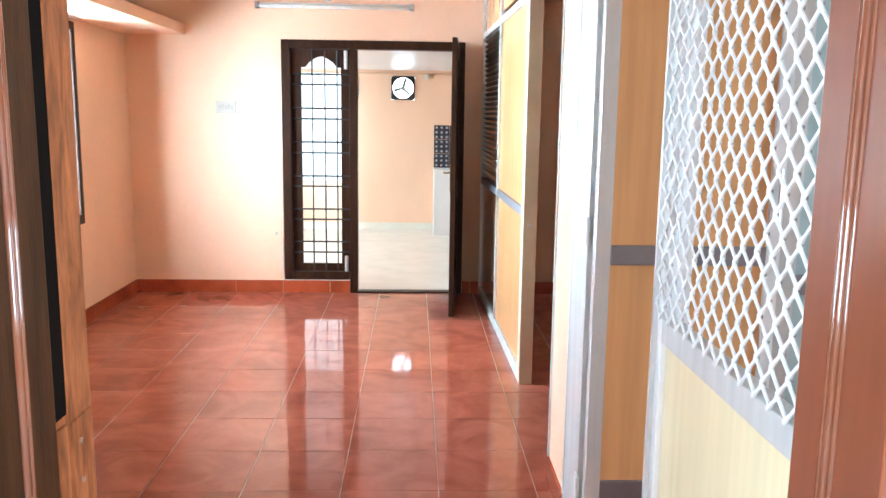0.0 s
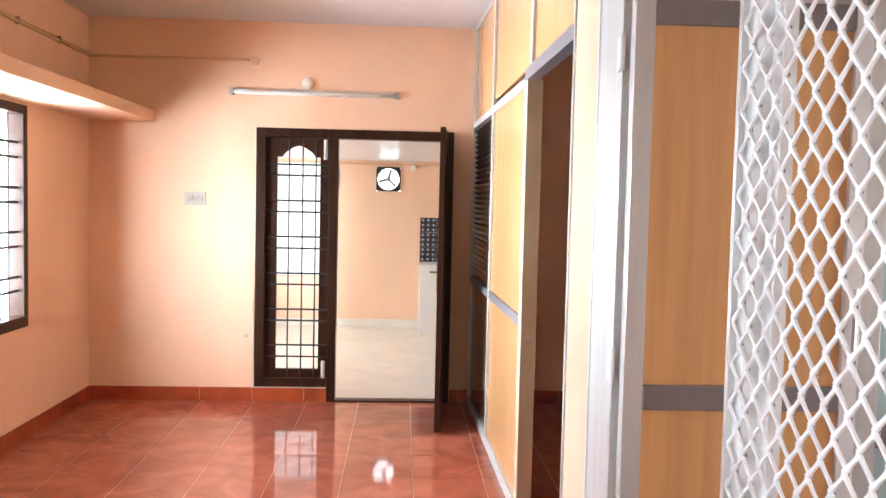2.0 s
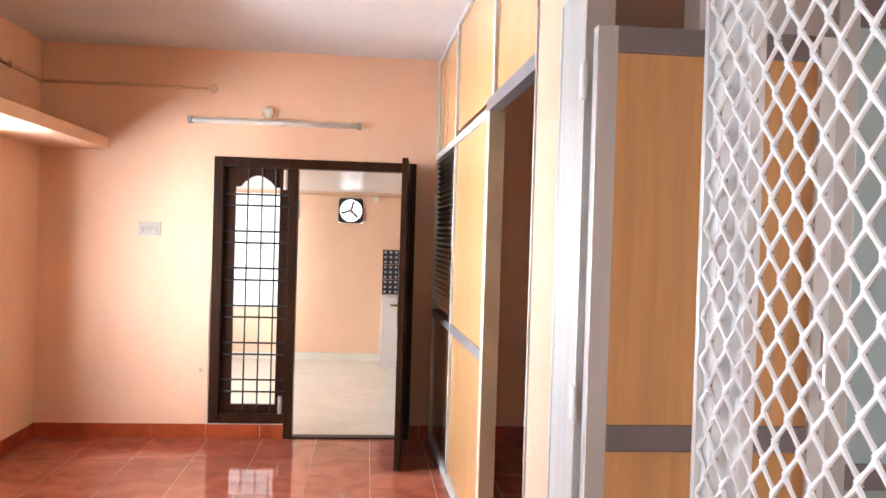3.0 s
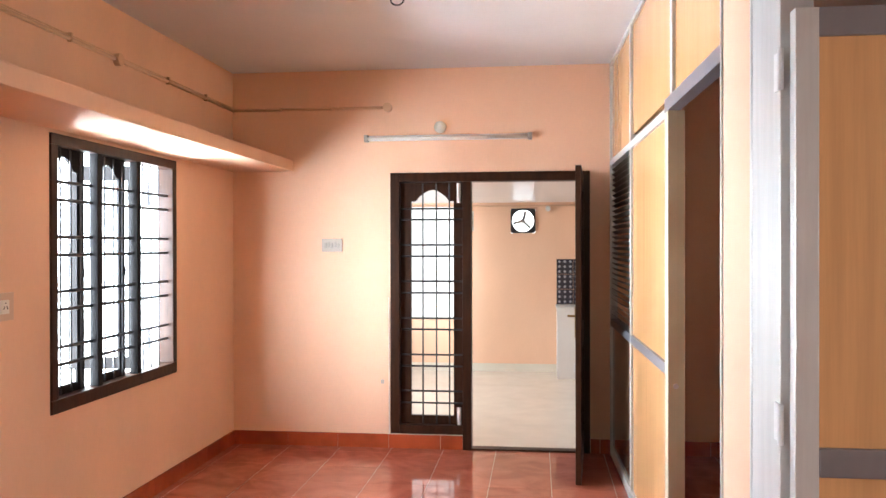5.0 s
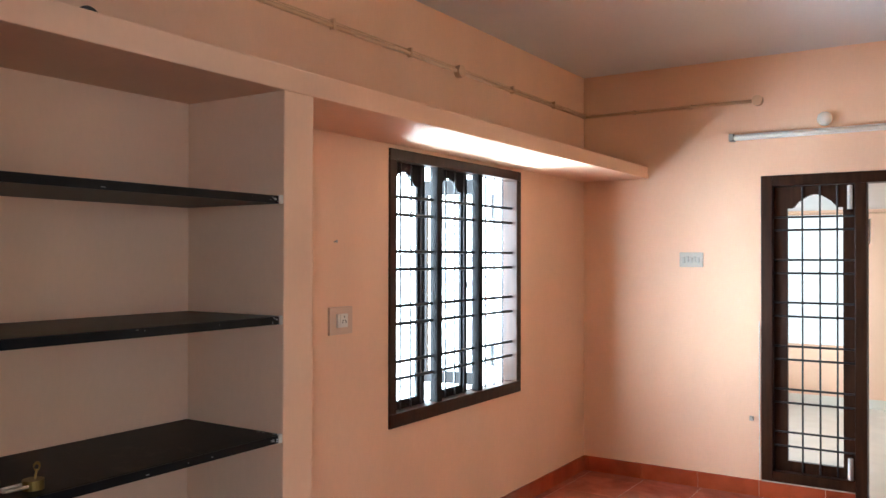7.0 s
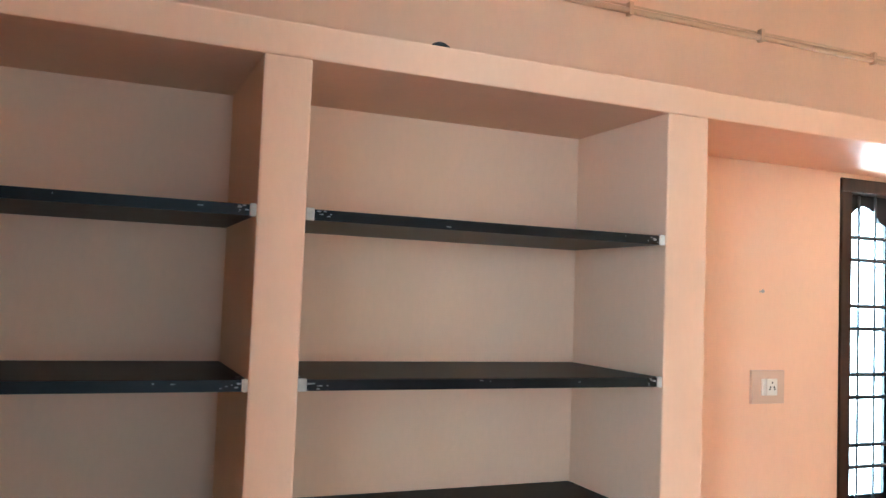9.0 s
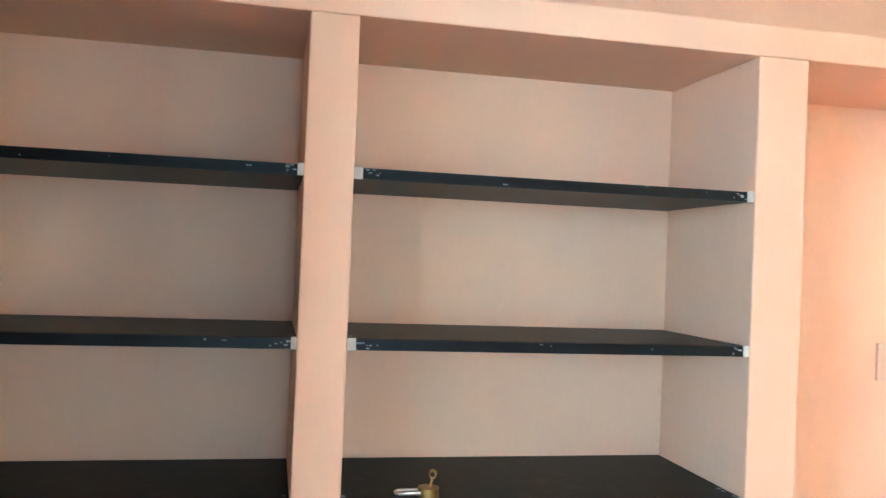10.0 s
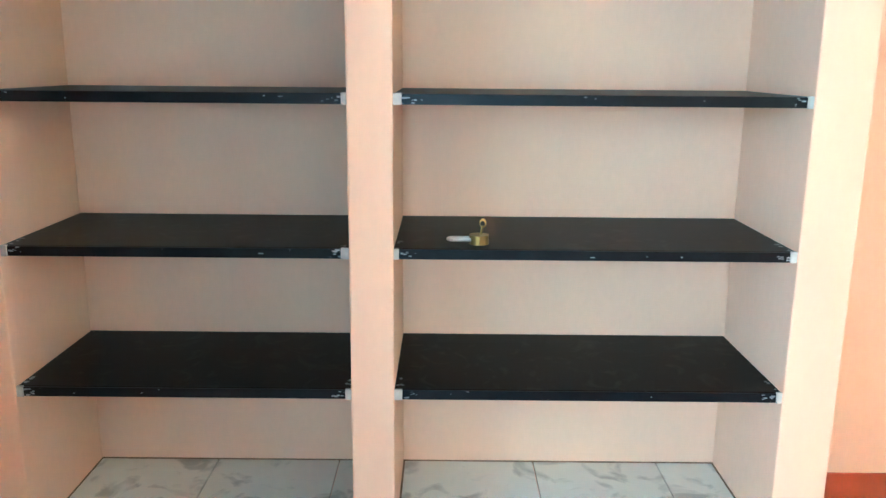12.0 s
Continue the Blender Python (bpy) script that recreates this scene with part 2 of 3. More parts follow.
# unseen wall; its opening is added to let the kitchen fill in
wall("wall_kitchen_west", [(LX - W, LX, FY + 0.2, KY + 0.2, 0, 0.6), (LX - W, LX, FY + 0.2, 8.1, 0.6, KC + 0.4), (LX - W, LX, 9.5, KY + 0.2, 0.6, KC + 0.4), (LX - W, LX, 8.1, 9.5, 1.95, KC + 0.4)], PEACH, "peach painted kitchen wall with an unseen opening for the added lamp")
wall("wall_kitchen_east", [(2.2, 2.4, FY + 0.2, KY + 0.2, 0, KC + 0.4)], PEACH, "peach painted kitchen wall")
structure(block("ceiling_kitchen", ENAMEL, LX - W, 2.4, FY + 0.2, KY + 0.2, KC, KC + 0.12), "low white enamelled kitchen slab", "ceiling")
structure(block("floor_kitchen", KITCHEN_CREAM, LX - W, 2.4, FY + 0.05, KY + 0.2, -0.12, 0.006), "cream polished tile floor", "floor")
structure(block("baseboard", KITCHEN_CREAM, LX, 2.2, KY - 0.012, KY, 0, 0.1), "cream tile skirting", "skirting")

# unseen porch behind the entrance, open at the sides for its added lamps
structure(block("floor_porch", CONCRETE, -2.8, 2.7, -2.6, ENTRY_OUT - 0.1, -0.12, -0.004), "plain concrete porch floor", "floor")
wall("wall_porch", [(-2.8, -2.6, -2.6, ENTRY_OUT, 0, 1.0), (2.5, 2.7, -2.6, ENTRY_OUT, 0, 1.0), (-2.6, 2.5, -2.6, -2.45, 0, CEIL)], PEACH, "unseen porch wall, kept low on two sides to let the added light in")
structure(block("ceiling_porch", WHITEWASH, -2.8, 2.7, -2.6, ENTRY_OUT, CEIL, CEIL + 0.15), "whitewashed porch slab", "ceiling")
structure(block("ground", SOIL, -600, 600, -600, 600, -0.5, -0.3), "bare ground", "ground")
structure(block("backdrop", SKY_GLOW, -4.6, -4.55, 2.5, 12, 0.1, 3.5), "bright overcast daylight outside the window", "sky")
structure(block("backdrop", FAN_GLOW, -0.7, 0.0, 11.4, 11.45, 1.4, 2.3), "bright daylight behind the exhaust fan", "sky")
structure(block("backdrop", KITCHEN_GLOW, -3.2, 1.6, 12.2, 12.25, 0.3, 3.2), "bright overcast daylight outside the kitchen", "sky")

# ---- masonry shelf unit and loft slab ----
SHELF_Y = (1.058, 1.955, 2.070, 3.108, 3.252)
SHELF_Z = (0.588, 0.975, 1.368, 1.769)
BX = -2.484
NICHE_FLOOR, NICHE_TOP, LOFT_TOP = 0.14, 2.123, 2.207
unit = thing("shelf_unit", (SX, 2.0, 0), "built-in peach plastered wall unit with open niches", "shelf unit")
for y0, y1 in ((ENTRY_IN + 0.002, SHELF_Y[0]), (SHELF_Y[1], SHELF_Y[2]), (SHELF_Y[3], SHELF_Y[4])):
    block("pier", PEACH, BX, SX, y0, y1, 0, NICHE_TOP, parent=unit, bevel=0.006)
block("back_wall", PEACH, LX, BX, ENTRY_IN + 0.002, SHELF_Y[4] - 0.004, 0, NICHE_TOP, parent=unit)
plinth = block("plinth", PEACH, BX, SX - 0.004, SHELF_Y[0], SHELF_Y[3], 0, NICHE_FLOOR - 0.012, parent=unit)
block("loft_slab", PEACH, LX, SX, ENTRY_IN + 0.002, FY, NICHE_TOP, LOFT_TOP, parent=unit, bevel=0.006)


def marble_tile(w):
    return box(bmesh.new(), -0.226, 0.226, -w / 2, w / 2, -0.006, 0.006, bevel=0.001)


for lo, hi in ((SHELF_Y[0], SHELF_Y[1]), (SHELF_Y[2], SHELF_Y[3])):
    y = lo
    for w in ((0.393, 0.405, 0.089) if lo < 1.5 else (0.434, 0.412, 0.192)):
        t = part("tile", marble_tile(w - 0.004), MARBLE, plinth)
        t.location = (-2.250 - plinth.location.x, y + w / 2, NICHE_FLOOR - 0.006)
        y += w


for lo, hi in ((SHELF_Y[0], SHELF_Y[1]), (SHELF_Y[2], SHELF_Y[3])):
    bm = bmesh.new()
    box(bm, BX, BX + 0.007, lo, hi, NICHE_FLOOR - 0.012, NICHE_FLOOR + 0.001)
    box(bm, BX + 0.007, SX - 0.02, lo, lo + 0.006, NICHE_FLOOR - 0.012, NICHE_FLOOR + 0.001)
    box(bm, BX + 0.007, SX - 0.02, hi - 0.006, hi, NICHE_FLOOR - 0.012, NICHE_FLOOR + 0.001)
    part("joint", bm, GRIME, plinth, "brown grimy joint round the marble tiles")


def stone_shelf(y0, y1, z, rough_seed):
    """A black stone slab built into a niche, with cement dabs at its ends."""
    rng = random.Random(rough_seed)
    ob = thing("stone_shelf", (SX, (y0 + y1) / 2, z), "black polished stone shelf slab with chipped edges", "shelf", "shelves of the wall unit")
    block("slab", GRANITE, BX, SX - 0.014, y0, y1, z - 0.026, z, parent=ob, bevel=0.002)
    block("front_edge", GRANITE_EDGE, SX - 0.0135, SX - 0.008, y0 + 0.012, y1 - 0.012, z - 0.027, z - 0.001, parent=ob)
    for y, s in ((y0, 1), (y1, -1)):
        wide = rng.uniform(0.012, 0.022)
        part("cement_dab", box(bmesh.new(), SX - 0.014, SX - 0.004, y, y + s * wide, z - 0.028, z + 0.002, bevel=0.002), PLASTER, ob, "white cement dab")
        dab = bmesh.new()
        for k in range(7):
            yy = y + s * (wide + rng.uniform(0.0, 0.012) + 0.007 * k * rng.uniform(0.4, 1.0))
            zz = z - rng.uniform(0.003, 0.024)
            r = rng.uniform(0.0012, 0.0045) * (1 - 0.09 * k)
            box(dab, SX - 0.014, SX - 0.0072 + 0.0004 * (k % 3), yy - r * 1.6, yy + r * 1.6, zz - r * 0.6, zz + r * 0.6, bevel=r * 0.3)
        tagged(part("cement_smears", dab, SMEAR, ob, "greyish white cement smears"), kind="stuff")
        corner = bmesh.new()
        for k in range(4):
            xx = SX - rng.uniform(0.03, 0.11)
            r = rng.uniform(0.003, 0.007)
            c = bmesh.ops.create_circle(corner, cap_ends=True, segments=9, radius=r, matrix=pose(xx, y + s * rng.uniform(0.006, 0.018), z + 0.0009))
            for v in c["verts"]:
                v.co.x += rng.uniform(-0.4, 0.4) * r
                v.co.y += rng.uniform(-0.4, 0.4) * r
        for f in bmesh.ops.extrude_face_region(corner, geom=corner.faces[:])["geom"]:
            if isinstance(f, bmesh.types.BMVert):
                f.co.z -= 0.0015
        bmesh.ops.recalc_face_normals(corner, faces=corner.faces)
        tagged(part("corner_splashes", corner, SMEAR, ob, "pale cement splashes in the corner"), kind="stuff")
    chips = bmesh.new()
    for k in range(3):
        yy, r = rng.uniform(y0 + 0.12, y1 - 0.12), rng.uniform(0.0006, 0.0018)
        zz = z - rng.uniform(0.002, 0.02)
        box(chips, SX - 0.0082, SX - 0.0068, yy - r * (4 if k == 0 else 1.4), yy + r * (4 if k == 0 else 1.4), zz - r * 0.8, zz + r * 0.8)
    tagged(part("edge_chips", chips, SMEAR, ob, "pale chips on the edge"), kind="stuff")
    return ob


for k, z in enumerate(SHELF_Z):
    stone_shelf(SHELF_Y[0], SHELF_Y[1], z, 10 + k)
    stone_shelf(SHELF_Y[2], SHELF_Y[3], z, 20 + k)

# ---- far door ----
door = structure(thing("door_1", (DS1, FY, 0), "dark stained wooden double door, one leaf open", "door"), "dark stained wooden double door, one leaf open", "door")
bm = bmesh.new()
box(bm, D0, D0 + 0.07, FY - 0.02, FY + 0.1, 0.115, DT, bevel=0.004)
box(bm, DS0, DS1, FY - 0.02, FY + 0.1, 0.0, DT - 0.07, bevel=0.004)
box(bm, D1 - 0.07, D1, FY - 0.02, FY + 0.1, 0.0, DT, bevel=0.004)
box(bm, D0 + 0.07, D1 - 0.07, FY - 0.02, FY + 0.1, DT - 0.07, DT, bevel=0.004)
box(bm, D0 + 0.07, DS0, FY - 0.02, FY + 0.1, 0.115, 0.182, bevel=0.004)
part("door_frame", bm, TEAK, door)
block("threshold", TEAK, DS1, D1 - 0.07, FY - 0.01, FY + 0.08, 0.0, 0.012, parent=door)


def ogee(x0, x1, z_spring, z_top):
    """Points of an arch with shoulders, from x0 to x1."""
    pts = []
    for i in range(25):
        u = i / 24
        a = abs(2 * u - 1)
        if a > 0.82:
            h = 0.0
        elif a > 0.55:
            s = (0.82 - a) / 0.27
            h = 0.55 * s * s * (3 - 2 * s) * 0.9
        else:
            h = 0.495 + 0.505 * math.cos(a / 0.55 * math.pi / 2)
        pts.append((x0 + (x1 - x0) * u, z_spring + (z_top - z_spring) * h))
    return pts


block("sill_plaster", PLASTER, D0, DS0 - 0.001, FY - 0.014, FY, 0.106, 0.115, parent=door, label="white plaster line under the door leaf")
fixed = bmesh.new()
a0, a1 = D0 + 0.072, DS0 - 0.002
g0, g1, gz0 = -1.087, -0.759, 0.248
box(fixed, a0, g0, FY + 0.03, FY + 0.065, 0.17, DT - 0.072)
box(fixed, g1, a1, FY + 0.03, FY + 0.065, 0.17, DT - 0.072)
box(fixed, g0, g1, FY + 0.03, FY + 0.065, 0.17, gz0)
prism(fixed, ogee(g0, g1, 1.885, 1.972) + [(g1, DT - 0.072), (g0, DT - 0.072)], "y", FY + 0.03, FY + 0.065)
part("narrow_leaf", fixed, TEAK, door, "dark narrow closed leaf with an arched opening")
for z in (1.827, 1.744, 1.551, 1.465, 1.275, 1.186, 0.993, 0.907, 0.715, 0.628, 0.438, 0.348):
    part("grille_bar", rod(bmesh.new(), (a0, FY + 0.012, z), (a1, FY + 0.012, z), 0.007), IRON, door)
for x in (-0.994, -0.89, -0.79):
    part("grille_bar", rod(bmesh.new(), (x, FY + 0.018, 0.14), (x, FY + 0.018, DT - 0.075), 0.006), IRON, door)
for z in (1.945, 0.24):
    bolt = bmesh.new()
    box(bolt, -0.733, -0.703, FY - 0.022 + 0.03, FY + 0.03, z - 0.075, z + 0.075, bevel=0.003)
    rod(bolt, (-0.718, FY + 0.004, z - 0.07), (-0.718, FY + 0.004, z + 0.075), 0.006)
    part("tower_bolt", bolt, WHITE_METAL, door, "white enamelled tower bolt", smooth=True)

part("keeper", box(bmesh.new(), DS1, DS1 + 0.012, FY + 0.06, FY + 0.1, 1.655, 1.81, bevel=0.002), WHITE_METAL, door, "white enamelled bolt keeper on the jamb")

# open leaf, swung into the hall about its hinge
LEAF = 0.86
leaf_pose = pose(D1 - 0.045, FY - 0.02, 0.0, 0, 0, -4.2)


def leaf_part(name, bm, mat, parent=door, label=""):
    bm.transform(leaf_pose)
    return part(name, bm, mat, parent, label)


bm = bmesh.new()
for y0, y1, z0, z1 in ((-LEAF, -LEAF + 0.1, 0.012, 2.06), (-0.1, 0, 0.012, 2.06), (-LEAF + 0.1, -0.1, 1.94, 2.06), (-LEAF + 0.1, -0.1, 0.012, 0.2), (-LEAF + 0.1, -0.1, 0.85, 1.0)):
    box(bm, -0.038, 0, y0, y1, z0, z1, bevel=0.003)
box(bm, -0.03, -0.01, -LEAF + 0.1, -0.1, 0.2, 0.85)
box(bm, -0.03, -0.01, -LEAF + 0.1, -0.1, 1.0, 1.94)
leaf = leaf_part("open_leaf", bm, TEAK, door, "dark stained open door leaf")
bm = bmesh.new()
box(bm, -0.044, -0.038, -LEAF + 0.03, -LEAF + 0.07, 0.95, 1.15, bevel=0.002)
rod(bm, (-0.044, -LEAF + 0.05, 1.09), (-0.09, -LEAF + 0.05, 1.09), 0.007)
rod(bm, (-0.085, -LEAF + 0.05, 1.09), (-0.085, -LEAF + 0.15, 1.085), 0.007)
leaf_part("door_handle", bm, BRASS, door, "old brass lever handle")
bm = bmesh.new()
box(bm, -0.05, -0.038, -LEAF + 0.02, -LEAF + 0.05, 0.73, 0.79, bevel=0.002)
leaf_part("door_latch", bm, CHROME, door, "small bright latch")

# ---- hall window ----
win = structure(thing("window_1", (LX, 5.03, WZ0), "dark wooden three-part window with iron grille", "window"), "dark wooden three-part window with iron grille", "window")
bm = bmesh.new()
M1, M2 = 4.79, 5.225
FW = 0.055
box(bm, LX - 0.09, LX + 0.012, WY0, WY1, WZ1 - FW, WZ1, bevel=0.004)
box(bm, LX - 0.09, LX + 0.012, WY0, WY1, WZ0, WZ0 + 0.07, bevel=0.004)
box(bm, LX - 0.09, LX + 0.012, WY0, WY0 + FW, WZ0 + 0.07, WZ1 - FW, bevel=0.004)
box(bm, LX - 0.09, LX + 0.012, WY1 - FW, WY1, WZ0 + 0.07, WZ1 - FW, bevel=0.004)
part("window_frame", bm, TEAK, win)
for m in (M1, M2):
    block("mullion", SASH_SHADED, LX - 0.042, LX + 0.008, m - 0.024, m + 0.024, WZ0 + 0.07, WZ1 - FW, parent=win, bevel=0.004)
bays = ((WY0 + FW, M1 - 0.024), (M1 + 0.024, M2 - 0.024), (M2 + 0.024, WY1 - FW))
for b0, b1 in bays:
    for z in (1.872, 1.781, 1.593, 1.502, 1.317, 1.226, 1.035, 0.948):
        part("grille_bar", rod(bmesh.new(), (LX - 0.03, b0, z), (LX - 0.03, b1, z), 0.009), IRON, win)
    for k in (1, 2, 3):
        y = b0 + (b1 - b0) * k / 4
        part("grille_bar", rod(bmesh.new(), (LX - 0.036, y, WZ0 + 0.07), (LX - 0.036, y, WZ1 - FW), 0.0055), IRON, win)
for b0, b1 in bays[:2]:
    sash = bmesh.new()
    x0, x1 = LX - 0.06, LX - 0.046
    o0, o1, oz = b0 + 0.01, b1 - 0.115, WZ0 + 0.115
    box(sash, x0, x1, b0, o0, WZ0 + 0.07, WZ1 - FW)
    box(sash, x0, x1, o1, o1 + 0.07, WZ0 + 0.07, WZ1 - FW)
    box(sash, x0, x1, o0, o1, WZ0 + 0.07, oz)
    prism(sash, ogee(o0, o1, 1.935, 2.005) + [(o1, WZ1 - FW), (o0, WZ1 - FW)], "x", x0, x1)
    part("sash", sash, SASH_SHADED, win, "dark wooden sash with an arched head")
for b0, b1 in bays[:2]:
    pull, y = bmesh.new(), b1 - 0.08
    arc = [(LX - 0.046 + 0.022 * math.sin(math.pi * k / 6), 1.36 + 0.09 * k / 6) for k in range(7)]
    for (xa, za), (xb, zb) in zip(arc, arc[1:]):
        rod(pull, (xa, y, za), (xb, y, zb), 0.005, 6)
    part("sash_handle", pull, IRON, win, "small black iron sash handle", smooth=True)
for z0, z1 in ((1.80, 1.95), (0.90, 1.03)):
    stay = rod(bmesh.new(), (LX - 0.06, 5.475, z0), (LX - 0.06, 5.475, z1), 0.008)
    rod(stay, (LX - 0.06, 5.475, z0 + 0.03), (LX - 0.06, 5.51, z0), 0.005)
    part("window_stay", stay, IRON, win, "black iron window stay")
# added white sheet; its colour stands for strong daylight on the peach reveal
block("bright_reveal_lining", WHITEWASH, LX - W, LX - 0.092, WY1 - 0.007, WY1 - 0.001, WZ0 + 0.002, WZ1 - 0.002, parent=win, label="white lining added so that the window reveal looks brightly lit")
# casement swung out
cas = bmesh.new()
for u0, u1, z0, z1 in ((0, 0.06, 0.79, 2.04), (0.36, 0.42, 0.79, 2.04), (0.06, 0.36, 0.79, 0.86), (0.06, 0.36, 1.95, 2.04)):
    box(cas, -u1, -u0, -0.03, 0, z0, z1)
cas.transform(pose(LX - 0.09, M2 + 0.19, 0, 0, 0, 10))
part("casement", cas, SASH_SHADED, win, "dark wooden casement standing open")

# ---- aluminium partition ----
part_root = structure(thing("wall_partition", (PX, 5, 0), "aluminium framed partition with beech laminate panels", "partition"), "aluminium framed partition with beech laminate panels", "partition")
Y_MULL, Y_POST1, Y_POST0, Y_OPEN0 = 5.62, 4.43, 4.35, 3.13
HEAD = 2.15
TH = 0.045


def bar(name, mat, y0, y1, z0, z1, proud=0.0, parent=part_root, label=""):
    return block(name, mat, PX - proud, PX + TH + proud, y0, y1, z0, z1, parent=parent, label=label, bevel=0.002)


bar("mullion", ALU, FY - 0.05, FY, 0, CEIL, 0.004)
bar("mullion", ALU, Y_MULL - 0.025, Y_MULL + 0.025, 0, CEIL, 0.004)
bar("mullion", ALU, 4.25, 4.30, HEAD + 0.06, CEIL, 0.004)
block("post", ALU_CREAM, PX - 0.004, PX + 0.07, Y_POST0, Y_POST1 - 0.002, 0, HEAD, parent=part_root, label="champagne coloured wide door post", bevel=0.002)
for y0, y1 in ((Y_MULL + 0.025, FY - 0.05), (Y_POST1, Y_MULL - 0.025)):
    bar("rail", ALU, y0, y1, HEAD - 0.022, HEAD + 0.022, 0.003)
    bar("rail", ALU_DARK, y0, y1, 0.955, 1.007, 0.003)
    bar("rail", ALU, y0, y1, 0, 0.07, 0.003)
bar("header", ALU_DARK, Y_OPEN0, Y_POST1, HEAD - 0.0, HEAD + 0.06, 0.006)
bar("rail", ALU, Y_OPEN0, FY, CEIL - 0.03, CEIL, 0.003)
block("panel", BROWN_LAMINATE, PX + 0.012, PX + 0.03, Y_MULL + 0.025, FY - 0.05, 0.07, 0.955, parent=part_root, label="glossy dark brown laminate panel")
for y0, y1, z0, z1 in ((Y_POST1, Y_MULL - 0.025, 0.07, 0.955), (Y_POST1, Y_MULL - 0.025, 1.007, HEAD - 0.022),
                       (Y_MULL + 0.025, FY - 0.05, HEAD + 0.022, CEIL - 0.03), (4.30, Y_MULL - 0.025, HEAD + 0.062, CEIL - 0.03), (Y_OPEN0, 4.25, HEAD + 0.062, CEIL - 0.03)):
    block("panel", LAMINATE, PX + 0.012, PX + 0.03, y0, y1, z0, z1, parent=part_root, label="glossy beech laminate panel")
z = 1.03
while z < HEAD - 0.04:
    sl = box(bmesh.new(), -0.017, 0.017, Y_MULL + 0.025, FY - 0.05, -0.0025, 0.0025)
    sl.transform(pose(PX + 0.022, 0, z, 0, 35, 0))
    part("louvre_slat", sl, SLAT, part_root, "dark louvre slat")
    z += 0.038
bm = bmesh.new()
rod(bm, (PX + 0.03, Y_POST0, 0.915), (PX + 0.03, Y_POST0 - 0.006, 0.915), 0.012, 12)
part("latch_plate", bm, CHROME, part_root)

part_root.rotation_euler = (0, 0, radians(1.2))

# pier, door jamb and open door of the side room
JY1, JY0 = 2.774, 2.50
wall("wall_pier", [(PX - 0.02, PX + 0.1, JY1, Y_OPEN0, 0, CEIL)], PEACH, "narrow peach plastered pier")
wall("wall_side_room", [(1.06, RX, 2.50, 2.6, 0, CEIL), (0.70, 1.06, 2.50, 2.6, 2.075, CEIL)], WHITEWASH, "plain side room wall")
edging = structure(thing("trim", (PX, Y_OPEN0, 0), "thin aluminium edging strips on the pier", "trim"), "thin aluminium edging strips on the pier", "trim")
for y0, y1 in ((Y_OPEN0 - 0.014, Y_OPEN0 + 0.004), (JY1 - 0.004, JY1 + 0.014)):
    block("strip", ALU, PX - 0.026, PX - 0.018, y0, y1, 0, CEIL if y0 > 3 else 2.19, parent=edging, bevel=0.001)
side = structure(thing("door_2", (PX, JY0, 0), "open aluminium door with beech laminate panels", "door"), "open aluminium door with beech laminate panels", "door")
block("jamb", ALU, PX - 0.024, PX + 0.05, JY0 + 0.03, JY1, 0, 2.19, parent=side, label="anodised aluminium door jamb", bevel=0.003)
block("header", ALU, PX - 0.024, PX + 0.05, 1.11, JY1, 2.19, 2.25, parent=side, bevel=0.003)
block("transom_panel", LAMINATE, PX, PX + 0.02, 1.11, JY1, 2.25, CEIL, parent=side)
L0, L1, LY = PX - 0.016, 1.03, JY0 - 0.014
for x0, x1, mat in ((L0, L0 + 0.05, ALU), (L1 - 0.045, L1, WHITE_METAL)):
    block("stile", mat, x0, x1, LY - 0.04, LY, 0.02, 2.06, parent=side, bevel=0.003)
for z0, z1 in ((0.02, 0.31), (1.045, 1.108), (1.998, 2.06)):
    block("rail", ALU_DARK, L0 + 0.05, L1 - 0.045, LY - 0.04, LY, z0, z1, parent=side, bevel=0.003)
for z0, z1 in ((0.31, 1.045), (1.108, 1.998)):
    block("panel", LAMINATE, L0 + 0.05, L1 - 0.045, LY - 0.028, LY - 0.01, z0, z1, parent=side, label="beech laminate door panel")
for z in (1.145, 1.94, 0.25):
    hinge = bmesh.new()
    rod(hinge, (PX - 0.03, LY + 0.02, z - 0.045), (PX - 0.03, LY + 0.02, z + 0.045), 0.007)
    box(hinge, PX - 0.029, PX - 0.024, LY + 0.02, LY + 0.075, z - 0.043, z + 0.043)
    part("hinge", hinge, WHITE_METAL, side, "pale steel hinge")
handle = bmesh.new()
rod(handle, (L1 - 0.02, LY - 0.05, 1.18), (L1 - 0.02, LY - 0.05, 1.36), 0.006)
part("pull_handle", handle, CHROME, side, "bright pull handle")
scr = structure(thing("wall_screen", (1.5, 2.47, 0), "aluminium framed grey laminate screen", "partition"), "aluminium framed grey laminate screen", "partition")
for x0, x1 in ((1.034, 1.09), (1.95, 2.0)):
    block("stile", ALU, x0, x1, 2.455, 2.495, 0, 2.16, parent=scr, bevel=0.002)
for z0, z1 in ((0, 0.1), (0.95, 1.015), (2.09, 2.16)):
    block("rail", ALU_DARK, 1.09, 1.95, 2.455, 2.495, z0, z1, parent=scr, bevel=0.002)
for z0, z1 in ((0.1, 0.95), (1.015, 2.09)):
    block("panel", GREY_LAMINATE, 1.09, 1.95, 2.465, 2.485, z0, z1, parent=scr, label="grey laminate panel")

# ---- mesh screen ----
mesh_door = structure(thing("wall_mesh_screen", (PX, 1.3, 0), "white expanded-metal screen with a pale lower panel", "partition"), "white expanded-metal screen with a pale lower panel", "partition")
MY1, MY0, MX = 1.86, 1.105, 0.482
